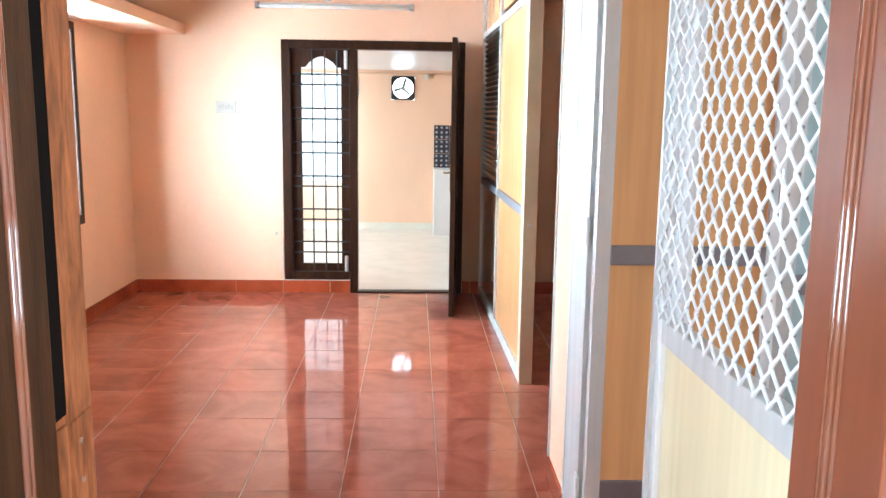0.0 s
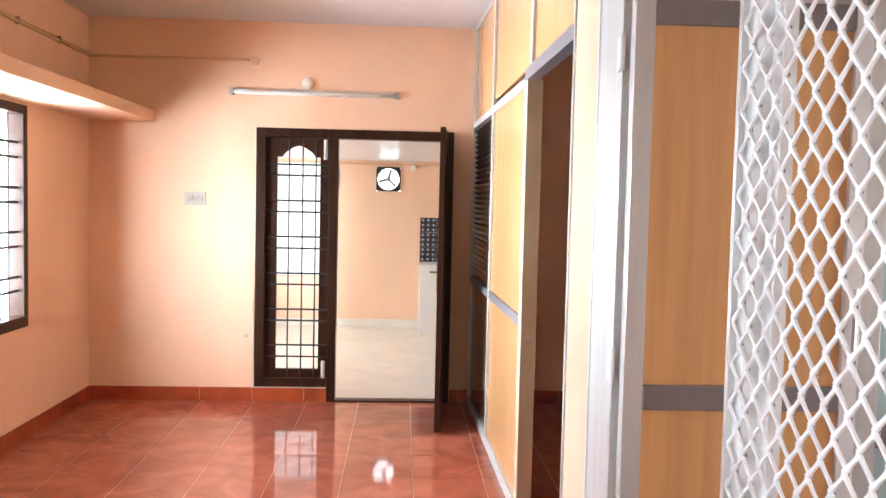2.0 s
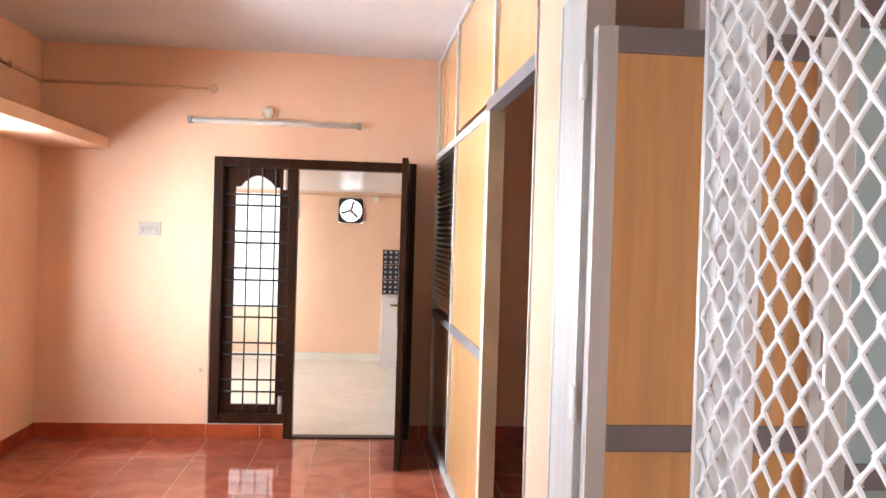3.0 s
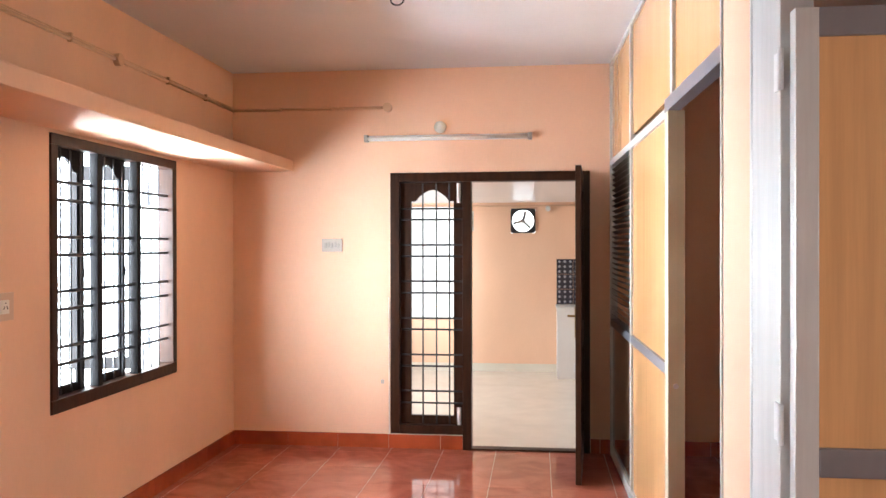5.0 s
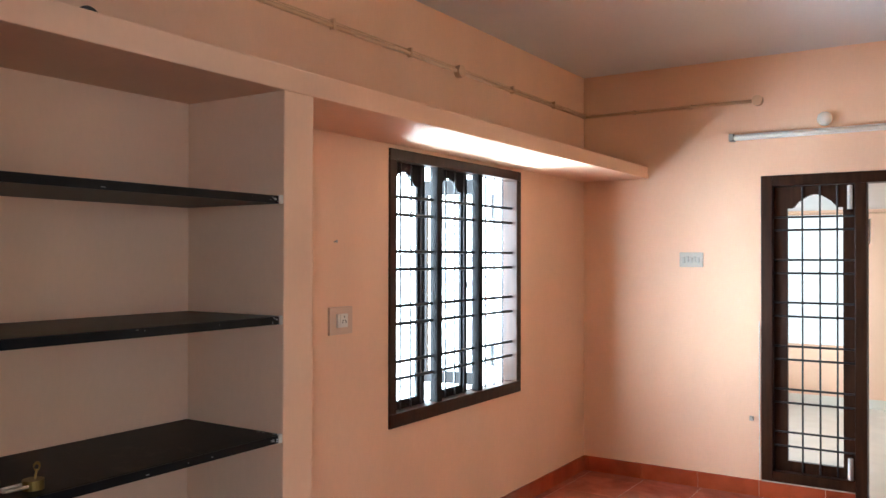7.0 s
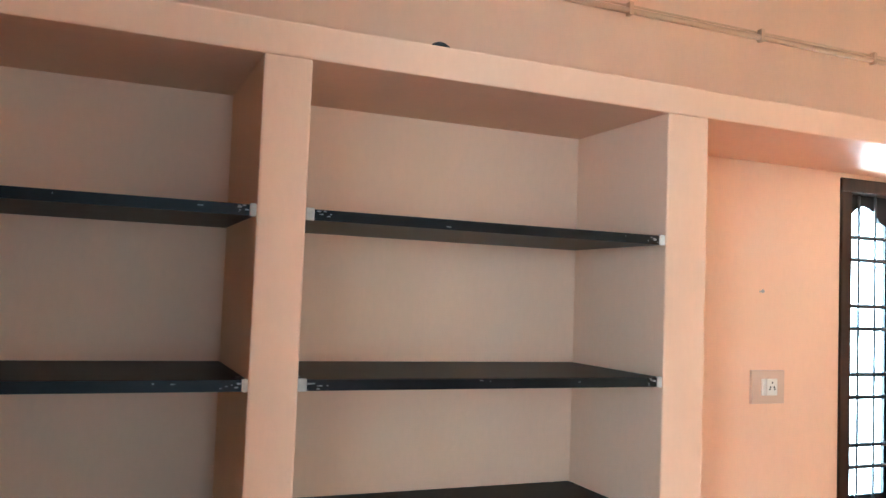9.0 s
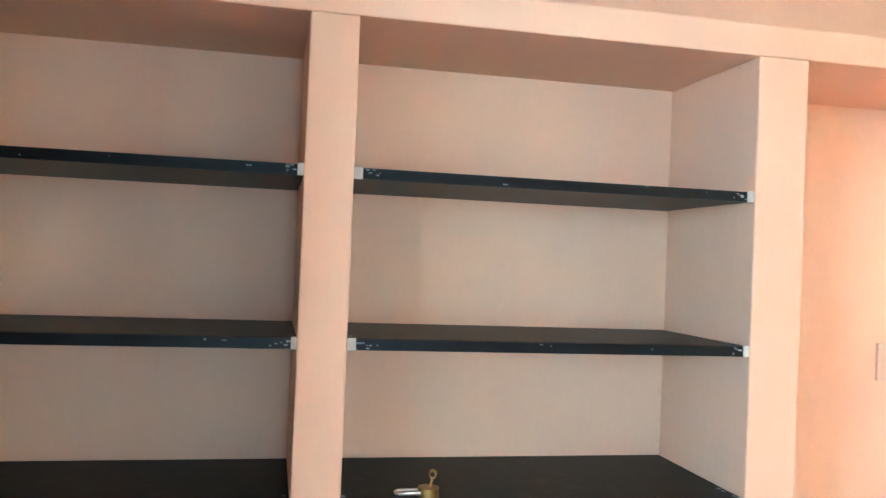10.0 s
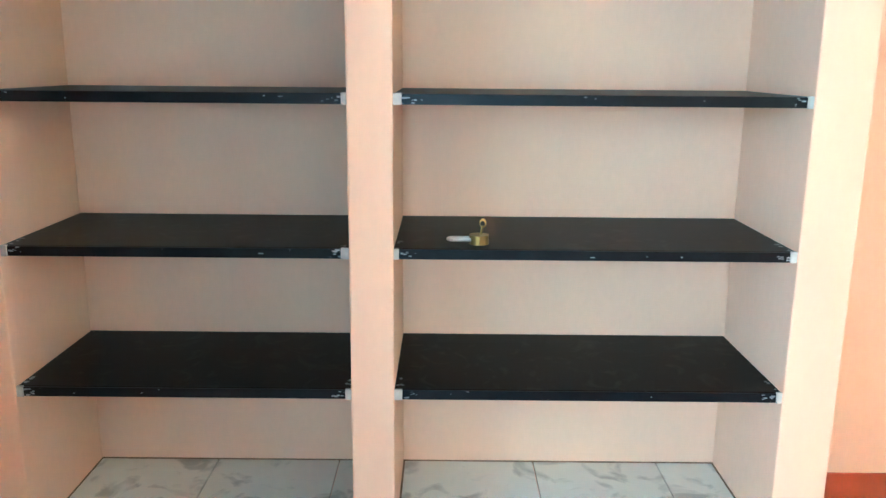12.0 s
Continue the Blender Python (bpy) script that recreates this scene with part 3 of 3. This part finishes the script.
MZ0, MZ1 = 1.03, 2.19
block("stile", WHITE_METAL, MX - 0.022, MX + 0.022, MY1 - 0.045, MY1, 0, 2.19, parent=mesh_door, bevel=0.003)
block("edge_strip", ALU, MX - 0.034, MX - 0.022, MY1 - 0.012, MY1 + 0.002, 0, 2.19, parent=mesh_door, label="thin grey aluminium edge strip", bevel=0.001)
block("stop", WHITE_METAL, MX + 0.006, MX + 0.03, MY1 - 0.085, MY1 - 0.045, 0, 2.2, parent=mesh_door, bevel=0.002)
for z0, z1 in ((0, 0.08), (MZ0 - 0.06, MZ0)):
    block("rail", ALU, MX - 0.022, MX + 0.022, MY0, MY1 - 0.045, z0, z1, parent=mesh_door, bevel=0.003)
block("panel", PALE_LAMINATE, MX - 0.008, MX + 0.008, MY0, MY1 - 0.045, 0.08, MZ0 - 0.06, parent=mesh_door, label="pale laminate lower panel")
wire = bmesh.new()


def strand(a, b, r=0.0026):
    """One flat strand of the expanded metal, a twisted strip between two knots."""
    d = Vector((0, b[0] - a[0], b[1] - a[1]))
    side_way = d.cross(Vector((1, 0, 0))).normalized() * r
    deep = Vector((0.0022, 0, 0))
    pa, pb = Vector((MX - 0.027, *a)), Vector((MX - 0.027, *b))
    lean = Vector((0.003, 0, 0))
    ring = [(pa, 1.5, -lean), ((pa + pb) / 2, 0.85, Vector()), (pb, 1.5, lean)]
    loops = [[wire.verts.new(p + sh + side_way * k * u + deep * v) for u, v in ((-1, -1), (1, -1), (1, 1), (-1, 1))] for p, k, sh in ring]
    for l0, l1 in zip(loops, loops[1:]):
        for k in range(4):
            wire.faces.new((l0[k], l0[(k + 1) % 4], l1[(k + 1) % 4], l1[k]))


y_hi, y_lo = MY1 - 0.012, MY0
cols, rows_n = round((y_hi - y_lo) / 0.062), round((MZ1 - MZ0) / 0.072)
cw, rh = (y_hi - y_lo) / cols, (MZ1 - MZ0) / rows_n
for i in range(cols):
    for j in range(rows_n):
        y0, z0 = y_hi - i * cw, MZ0 + j * rh
        strand((y0, z0 + rh / 2), (y0 - cw / 2, z0))
        strand((y0 - cw / 2, z0), (y0 - cw, z0 + rh / 2))
        strand((y0, z0 + rh / 2), (y0 - cw / 2, z0 + rh))
        strand((y0 - cw / 2, z0 + rh), (y0 - cw, z0 + rh / 2))
tagged(part("expanded_mesh", wire, WHITE_METAL, mesh_door, "white expanded metal mesh"), kind="stuff")

# ---- entrance frame ----
entry = structure(thing("door_4", (DOOR_L, 0.8, 0), "brown wooden entrance door frame", "door frame"), "brown wooden entrance door frame", "door frame")
bm = bmesh.new()
box(bm, DOOR_R, DOOR_R + 0.1, 0.86, 1.10, 0, 2.25, bevel=0.004)
jamb_right = part("jamb", bm, JAMB_BROWN, entry, "brown painted jamb with a bead")
for y, r in ((0.976, 0.005), (0.992, 0.0085), (1.008, 0.005)):
    part("bead", rod(bmesh.new(), (DOOR_R, y, 0), (DOOR_R, y, 2.2), r, 14), BEAD, jamb_right, "glossy rounded bead", smooth=True)
block("jamb", JAMB_BROWN, DOOR_L - 0.1, DOOR_L - 0.05, 0.78, 0.952, 0, 2.18, parent=entry, label="brown painted jamb", bevel=0.004)
block("lintel", JAMB_BROWN, DOOR_L, DOOR_R, 0.86, 1.10, 2.18, 2.25, parent=entry)

entry_leaf = structure(thing("door_3", (DOOR_L, 0.96, 0), "varnished wooden entrance door leaf standing open", "door"), "varnished wooden entrance door leaf standing open", "door")
block("leaf_face", LEAF_DARK, DOOR_L - 0.045, DOOR_L, 0.956, 1.245, 0.01, 2.16, parent=entry_leaf, label="dark varnished door face", bevel=0.004)
for y, r in ((1.128, 0.008), (1.148, 0.005)):
    part("bead", rod(bmesh.new(), (DOOR_L, y, 0.02), (DOOR_L, y, 2.15), r, 14), BEAD, entry_leaf, "glossy rounded bead", smooth=True)
# almost flush block; its near-black colour stands for the gap's shade
block("rebate", GAP_SHADE, DOOR_L - 0.045, DOOR_L - 0.002, 1.245, 1.29, 0.985, 2.16, parent=entry_leaf, label="near-black filling painted as the shade of the gap beside the lock stile")
block("rebate_block", JAMB_OLD, DOOR_L - 0.045, DOOR_L - 0.004, 1.245, 1.29, 0.01, 0.985, parent=entry_leaf, bevel=0.002)
stile = block("lock_stile", JAMB_OLD, DOOR_L - 0.045, DOOR_L, 1.29, 1.395, 0.01, 2.16, parent=entry_leaf, label="worn orange-brown lock stile", bevel=0.005)
block("patch", JAMB_OLD, DOOR_L - 0.02, DOOR_L + 0.003, 1.296, 1.388, 0.72, 0.965, parent=stile, label="reddish wooden patch let into the stile", bevel=0.002)
block("keeper", JAMB_OLD, DOOR_L - 0.02, DOOR_L + 0.003, 1.25, 1.282, 0.74, 0.97, parent=entry_leaf, label="worn wooden lock keeper", bevel=0.004)
for z in (0.77, 0.845, 0.92):
    part("screw", rod(bmesh.new(), (DOOR_L, 1.33, z), (DOOR_L + 0.005, 1.33, z), 0.006, 10), CHROME, stile)

# ---- hall fixtures ----
tube = thing("tube_light", (-0.77, FY, 2.365), "white fluorescent tube fitting, switched off", "lamp")
block("batten", WHITE_METAL, -1.425, -0.172, FY - 0.03, FY, 2.345, 2.385, parent=tube, bevel=0.004)
part("tube", rod(bmesh.new(), (-1.41, FY - 0.05, 2.36), (-0.19, FY - 0.05, 2.36), 0.014, 12), PLASTIC, tube, "unlit white glass tube", smooth=True)
for x in (-1.418, -0.179):
    block("cap", GREY_PLASTIC, x - 0.015, x + 0.015, FY - 0.068, FY - 0.002, 2.338, 2.386, parent=tube, bevel=0.003)
bm = bmesh.new()
bmesh.ops.create_uvsphere(bm, u_segments=16, v_segments=10, radius=0.045, matrix=pose(-0.854, FY - 0.035, 2.44))
bulb = thing("wall_lamp", (-0.854, FY, 2.44), "small round white bulb holder on the wall", "lamp")
part("bulb", bm, PLASTIC, bulb, smooth=True)
part("holder", rod(bmesh.new(), (-0.854, FY, 2.44), (-0.854, FY - 0.02, 2.44), 0.04, 16), PLASTIC, bulb)


def switch_plate(name, label, category, wall_axis, at, w, h, keys):
    """A plate with rocker keys; at is the plate's middle on the wall."""
    ob = thing(name, at, label, category)
    def plate(u0, u1, v0, v1, d0, d1):
        bm = bmesh.new()
        if wall_axis == "y":
            return box(bm, at[0] + u0, at[0] + u1, at[1] - d1, at[1] - d0, at[2] + v0, at[2] + v1, bevel=0.002)
        return box(bm, at[0] + d0, at[0] + d1, at[1] + u0, at[1] + u1, at[2] + v0, at[2] + v1, bevel=0.002)
    part("plate", plate(-w / 2, w / 2, -h / 2, h / 2, 0, 0.012), CLEAR_PLATE if name == "socket_outlet" else GREY_PLATE, ob)
    for u, v, kw, kh, mat in keys:
        part("key", plate(u - kw / 2, u + kw / 2, v - kh / 2, v + kh / 2, 0.012, 0.02), mat, ob)
    return ob


switch_plate("switch_board", "ivory switch board with a row of grey switches", "switch", "y", (-1.697, FY, 1.55), 0.16, 0.10, [(-0.05 + 0.025 * k, 0.008 * (k % 2) - 0.004, 0.018, 0.04, KEY_GREY) for k in range(5)])
CLEAR_PLATE = material("pale_peach_plastic", (0.60, 0.42, 0.31), 0.3, spread=0.03)
HOLE = material("dark_socket_hole", (0.02, 0.02, 0.02), 0.6)
switch_plate("socket_outlet", "pale socket plate with an ivory socket and switch", "socket", "x", (LX, 3.966, 1.277), 0.16, 0.125,
             [(-0.026, 0, 0.018, 0.062, PLASTIC), (0.012, 0, 0.052, 0.062, PLASTIC)])
for k, (u, v) in enumerate(((0.012, 0.017), (0.0, -0.008), (0.024, -0.008), (0.003, 0.0), (0.021, 0.0))):
    pin = rod(bmesh.new(), (LX + 0.0195, 3.966 + u, 1.277 + v), (LX + 0.0212, 3.966 + u, 1.277 + v), 0.0035)
    part("pin_hole", pin, HOLE, bpy.data.objects["socket_outlet"])
switch_plate("wall_plug", "tiny white plastic wall plug", "plug", "y", (-1.304, FY, 0.506), 0.025, 0.03, [])

cable = thing("cable", (D0 - 0.012, FY, 0.1), "thin white cable running down beside the door", "cable")
part("wire", rod(bmesh.new(), (D0 - 0.012, FY - 0.004, 0.106), (D0 - 0.014, FY - 0.004, 1.15), 0.0035), PLASTIC, cable)
con = thing("conduit", (LX, 5, 2.6), "thin painted wiring conduit along the wall", "conduit")
part("pipe", rod(bmesh.new(), (LX + 0.012, ENTRY_IN, 2.6), (LX + 0.012, FY, 2.6), 0.011, 10), PIPE, con, smooth=True)
part("pipe", rod(bmesh.new(), (LX, FY - 0.012, 2.6), (-1.28, FY - 0.012, 2.6), 0.011, 10), PIPE, con, smooth=True)
for y in (4.972, 2.6):
    part("junction_box", rod(bmesh.new(), (LX, y, 2.6), (LX + 0.035, y, 2.6), 0.035, 14), PIPE, con)
part("junction_box", rod(bmesh.new(), (-1.26, FY, 2.6), (-1.26, FY - 0.03, 2.6), 0.035, 14), PIPE, con)

part("wire", rod(bmesh.new(), (LX + 0.005, ENTRY_IN, 2.622), (LX + 0.005, FY, 2.622), 0.004, 6), PIPE, con, "thin painted wire above the conduit")
for y in (1.5, 2.1, 3.3, 3.9, 4.5, 5.6, 6.2):
    block("saddle", PIPE, LX, LX + 0.026, y - 0.008, y + 0.008, 2.583, 2.63, parent=con, bevel=0.002)
for x in (-2.1, -1.7):
    block("saddle", PIPE, x - 0.008, x + 0.008, FY - 0.026, FY, 2.585, 2.615, parent=con, bevel=0.002)

# ---- kitchen things ----
fan = thing("exhaust_fan", (-0.303, KY, 1.845), "black framed exhaust fan with three pale blades", "fan")
FX, FZ, FR = -0.303, 1.845, 0.132
bm = bmesh.new()
n = 32
ring_o = [(FX + 0.15 * max(-1, min(1, 1.35 * math.cos(2 * math.pi * k / n))), FZ + 0.15 * max(-1, min(1, 1.35 * math.sin(2 * math.pi * k / n)))) for k in range(n)]
ring_i = [(FX + FR * math.cos(2 * math.pi * k / n), FZ + FR * math.sin(2 * math.pi * k / n)) for k in range(n)]
vo = [[bm.verts.new((x, y, z)) for x, z in ring] for y in (KY - 0.03, KY + 0.02) for ring in (ring_o, ring_i)]
for k in range(n):
    j = (k + 1) % n
    bm.faces.new((vo[0][k], vo[0][j], vo[1][j], vo[1][k]))
    bm.faces.new((vo[2][k], vo[2][j], vo[3][j], vo[3][k]))
    bm.faces.new((vo[0][k], vo[0][j], vo[2][j], vo[2][k]))
    bm.faces.new((vo[1][k], vo[1][j], vo[3][j], vo[3][k]))
bmesh.ops.recalc_face_normals(bm, faces=bm.faces)
part("housing", bm, IRON, fan)
part("hub", rod(bmesh.new(), (FX, KY - 0.02, FZ), (FX, KY + 0.06, FZ), 0.03, 16), GREY_PLASTIC, fan)
for a in (15, 135, 255):
    bm = box(bmesh.new(), -0.018, 0.018, -0.004, 0.004, 0.02, 0.125)
    bm.transform(pose(FX, KY + 0.02, FZ, 0, a, 0) @ pose(0, 0, 0, 0, 0, 25))
    part("blade", bm, GREY_PLASTIC, fan)
kcon = thing("conduit", (0.1, KY, 2.03), "thin pale conduit under the kitchen slab", "conduit")
part("pipe", rod(bmesh.new(), (LX, KY - 0.012, 2.03), (2.2, KY - 0.012, 2.03), 0.01), PIPE, kcon)
klamp = thing("wall_lamp", (0.0, KY, 2.0), "small white bulb holder on the kitchen wall", "lamp")
part("holder", rod(bmesh.new(), (0.0, KY, 2.0), (0.0, KY - 0.06, 1.985), 0.03, 14), PLASTIC, klamp)
counter = thing("kitchen_counter", (0.2, 10.2, 0), "white kitchen counter with a pale stone top", "counter")
block("body", COUNTER, 0.1, 2.2, 10.08, KY, 0, 0.80, parent=counter)
block("worktop", COUNTER, 0.09, 2.2, 10.06, KY, 0.80, 0.83, parent=counter, bevel=0.003)
splash = structure(thing("trim", (0.3, KY, 0.85), "dark patterned kitchen wall tiles", "wall tiles"), "dark patterned kitchen wall tiles", "wall tiles")
for i in range(5):
    for j in range(3):
        x0, z0 = 0.103 + i * 0.2, 0.832 + j * 0.183
        t = block("tile", SPLASH, x0, x0 + 0.197, KY - 0.01, KY, z0, z0 + 0.18, parent=splash)
        bm = bmesh.new()
        for a in range(3):
            for b in range(3):
                cx, cz, r = x0 + 0.033 + a * 0.066, z0 + 0.03 + b * 0.06, 0.019
                vs = [bm.verts.new((cx + dx * r, KY - 0.0115, cz + dz * r)) for dx, dz in ((-1, 0), (0, -1), (1, 0), (0, 1))]
                bm.faces.new(vs)
        part("motif", bm, SPLASH_LIGHT, t)

# ---- small things ----
lock = thing("padlock", (-2.08, 2.26, SHELF_Z[1]), "brass padlock lying open with a steel shackle and key", "padlock")
z = SHELF_Z[1]
part("lock_body", rod(bmesh.new(), (-2.08, 2.292, z + 0.001), (-2.08, 2.292, z + 0.026), 0.026, 20), BRASS, lock, smooth=False)
bm = bmesh.new()
pts = [(-2.095, 2.27), (-2.095, 2.225)] + [(-2.08 - 0.015 * math.cos(a * math.pi / 6), 2.225 - 0.015 * math.sin(a * math.pi / 6)) for a in range(1, 6)] + [(-2.065, 2.225), (-2.065, 2.27)]
for a, b in zip(pts, pts[1:]):
    rod(bm, (*a, z + 0.014), (*b, z + 0.014), 0.0045)
part("shackle", bm, CHROME, lock, "bright steel shackle")
bm = bmesh.new()
rod(bm, (-2.08, 2.295, z + 0.02), (-2.08, 2.301, z + 0.05), 0.003)
for k in range(12):
    a, b = 2 * math.pi * k / 12, 2 * math.pi * (k + 1) / 12
    rod(bm, (-2.08, 2.301 + 0.007 * math.cos(a), z + 0.054 + 0.009 * math.sin(a)), (-2.08, 2.301 + 0.009 * math.cos(b), z + 0.058 + 0.011 * math.sin(b)), 0.0022, 6)
part("key", bm, BRASS, lock, "brass key standing in the lock")

hook = thing("ceiling_hook", (-0.85, 4.815, CEIL), "small dark iron fan hook in the ceiling", "hook")
bm = bmesh.new()
rod(bm, (-0.85, 4.815, CEIL), (-0.85, 4.815, CEIL - 0.03), 0.006)
for k in range(14):
    a, b = 2 * math.pi * k / 14, 2 * math.pi * (k + 1) / 14
    rod(bm, (-0.85 + 0.035 * math.cos(a), 4.815, CEIL - 0.06 + 0.03 * math.sin(a)), (-0.85 + 0.035 * math.cos(b), 4.815, CEIL - 0.06 + 0.03 * math.sin(b)), 0.005, 6)
part("ring", bm, IRON, hook)
nail = thing("nail", (LX, 3.929, 1.633), "small rusty nail in the wall", "nail")
part("shank", rod(bmesh.new(), (LX - 0.005, 3.929, 1.633), (LX + 0.015, 3.929, 1.635), 0.003), GREY_PLASTIC, nail)
part("head", rod(bmesh.new(), (LX + 0.014, 3.929, 1.635), (LX + 0.017, 3.929, 1.635), 0.007), GREY_PLASTIC, nail)
scrap = thing("rubber_scrap", (SX - 0.03, 2.40, LOFT_TOP), "dark curled rubber scrap lying on the loft edge", "scrap")
bm = bmesh.new()
curve = [(2.375 + 0.055 * u, LOFT_TOP + 0.004 + 0.012 * math.sin(math.pi * u) ** 0.8) for u in [k / 10 for k in range(11)]]
prism(bm, curve + [(y, z - 0.006 if 0 < k < 10 else z - 0.004) for k, (y, z) in reversed(list(enumerate(curve)))], "x", SX - 0.09, SX - 0.02)
part("strip", bm, IRON, scrap)

# ---- skirting tiles ----


def skirting_run(axis, fixed_at, lo, hi, out, start, label="row of glossy red skirting tiles"):
    root = structure(thing("baseboard", (fixed_at, lo, 0) if axis == "y" else (lo, fixed_at, 0), label, "skirting"), label, "skirting")
    edges = [lo] + [start + 0.398 * k for k in range(-30, 30) if lo + 0.02 < start + 0.398 * k < hi - 0.02] + [hi]
    for a, b in zip(edges, edges[1:]):
        a, b = a + 0.0015, b - 0.0015
        d = sorted((fixed_at, fixed_at + out))
        if axis == "y":
            block("tile", SKIRT, d[0], d[1], a, b, 0, 0.105, parent=root, bevel=0.0015)
        else:
            block("tile", SKIRT, a, b, d[0], d[1], 0, 0.105, parent=root, bevel=0.0015)


skirting_run("x", FY, LX + 0.011, DS0, -0.011, -1.655)
skirting_run("x", FY, D1 + 0.002, PX - 0.006, -0.011, -1.655)
skirting_run("y", LX, SHELF_Y[4], FY, 0.011, 3.02)
skirting_run("y", PX - 0.02, JY1, Y_OPEN0, -0.01, 3.02)
skirting_run("y", RX, 2.57, FY, -0.011, 3.02)
skirting_run("x", FY, PX + TH + 0.01, RX - 0.012, -0.011, -1.655)

# ---- floor tiles ----
P = 0.398
me = bpy.data.meshes.new("tile")
bm = box(bmesh.new(), -P / 2 + 0.0016, P / 2 - 0.0016, -P / 2 + 0.0016, P / 2 - 0.0016, -0.008, 0.0, bevel=0.0008)
bm.to_mesh(me)
bm.free()
me.materials.append(TILE)
rng = random.Random(4)
for i in range(-6, 8):
    for j in range(-7, 10):
        x, y = -0.435 + P * (i + 0.5), 3.02 + P * (j + 0.5)
        if LX - 0.2 < x < RX + 0.1 and 0.65 < y < FY + 0.1:
            t = new("tile", me)
            t.parent = floor
            t.location = (x, y, 0)
            t.rotation_euler = (rng.uniform(-0.0011, 0.0011), rng.uniform(-0.0008, 0.0008), 0)
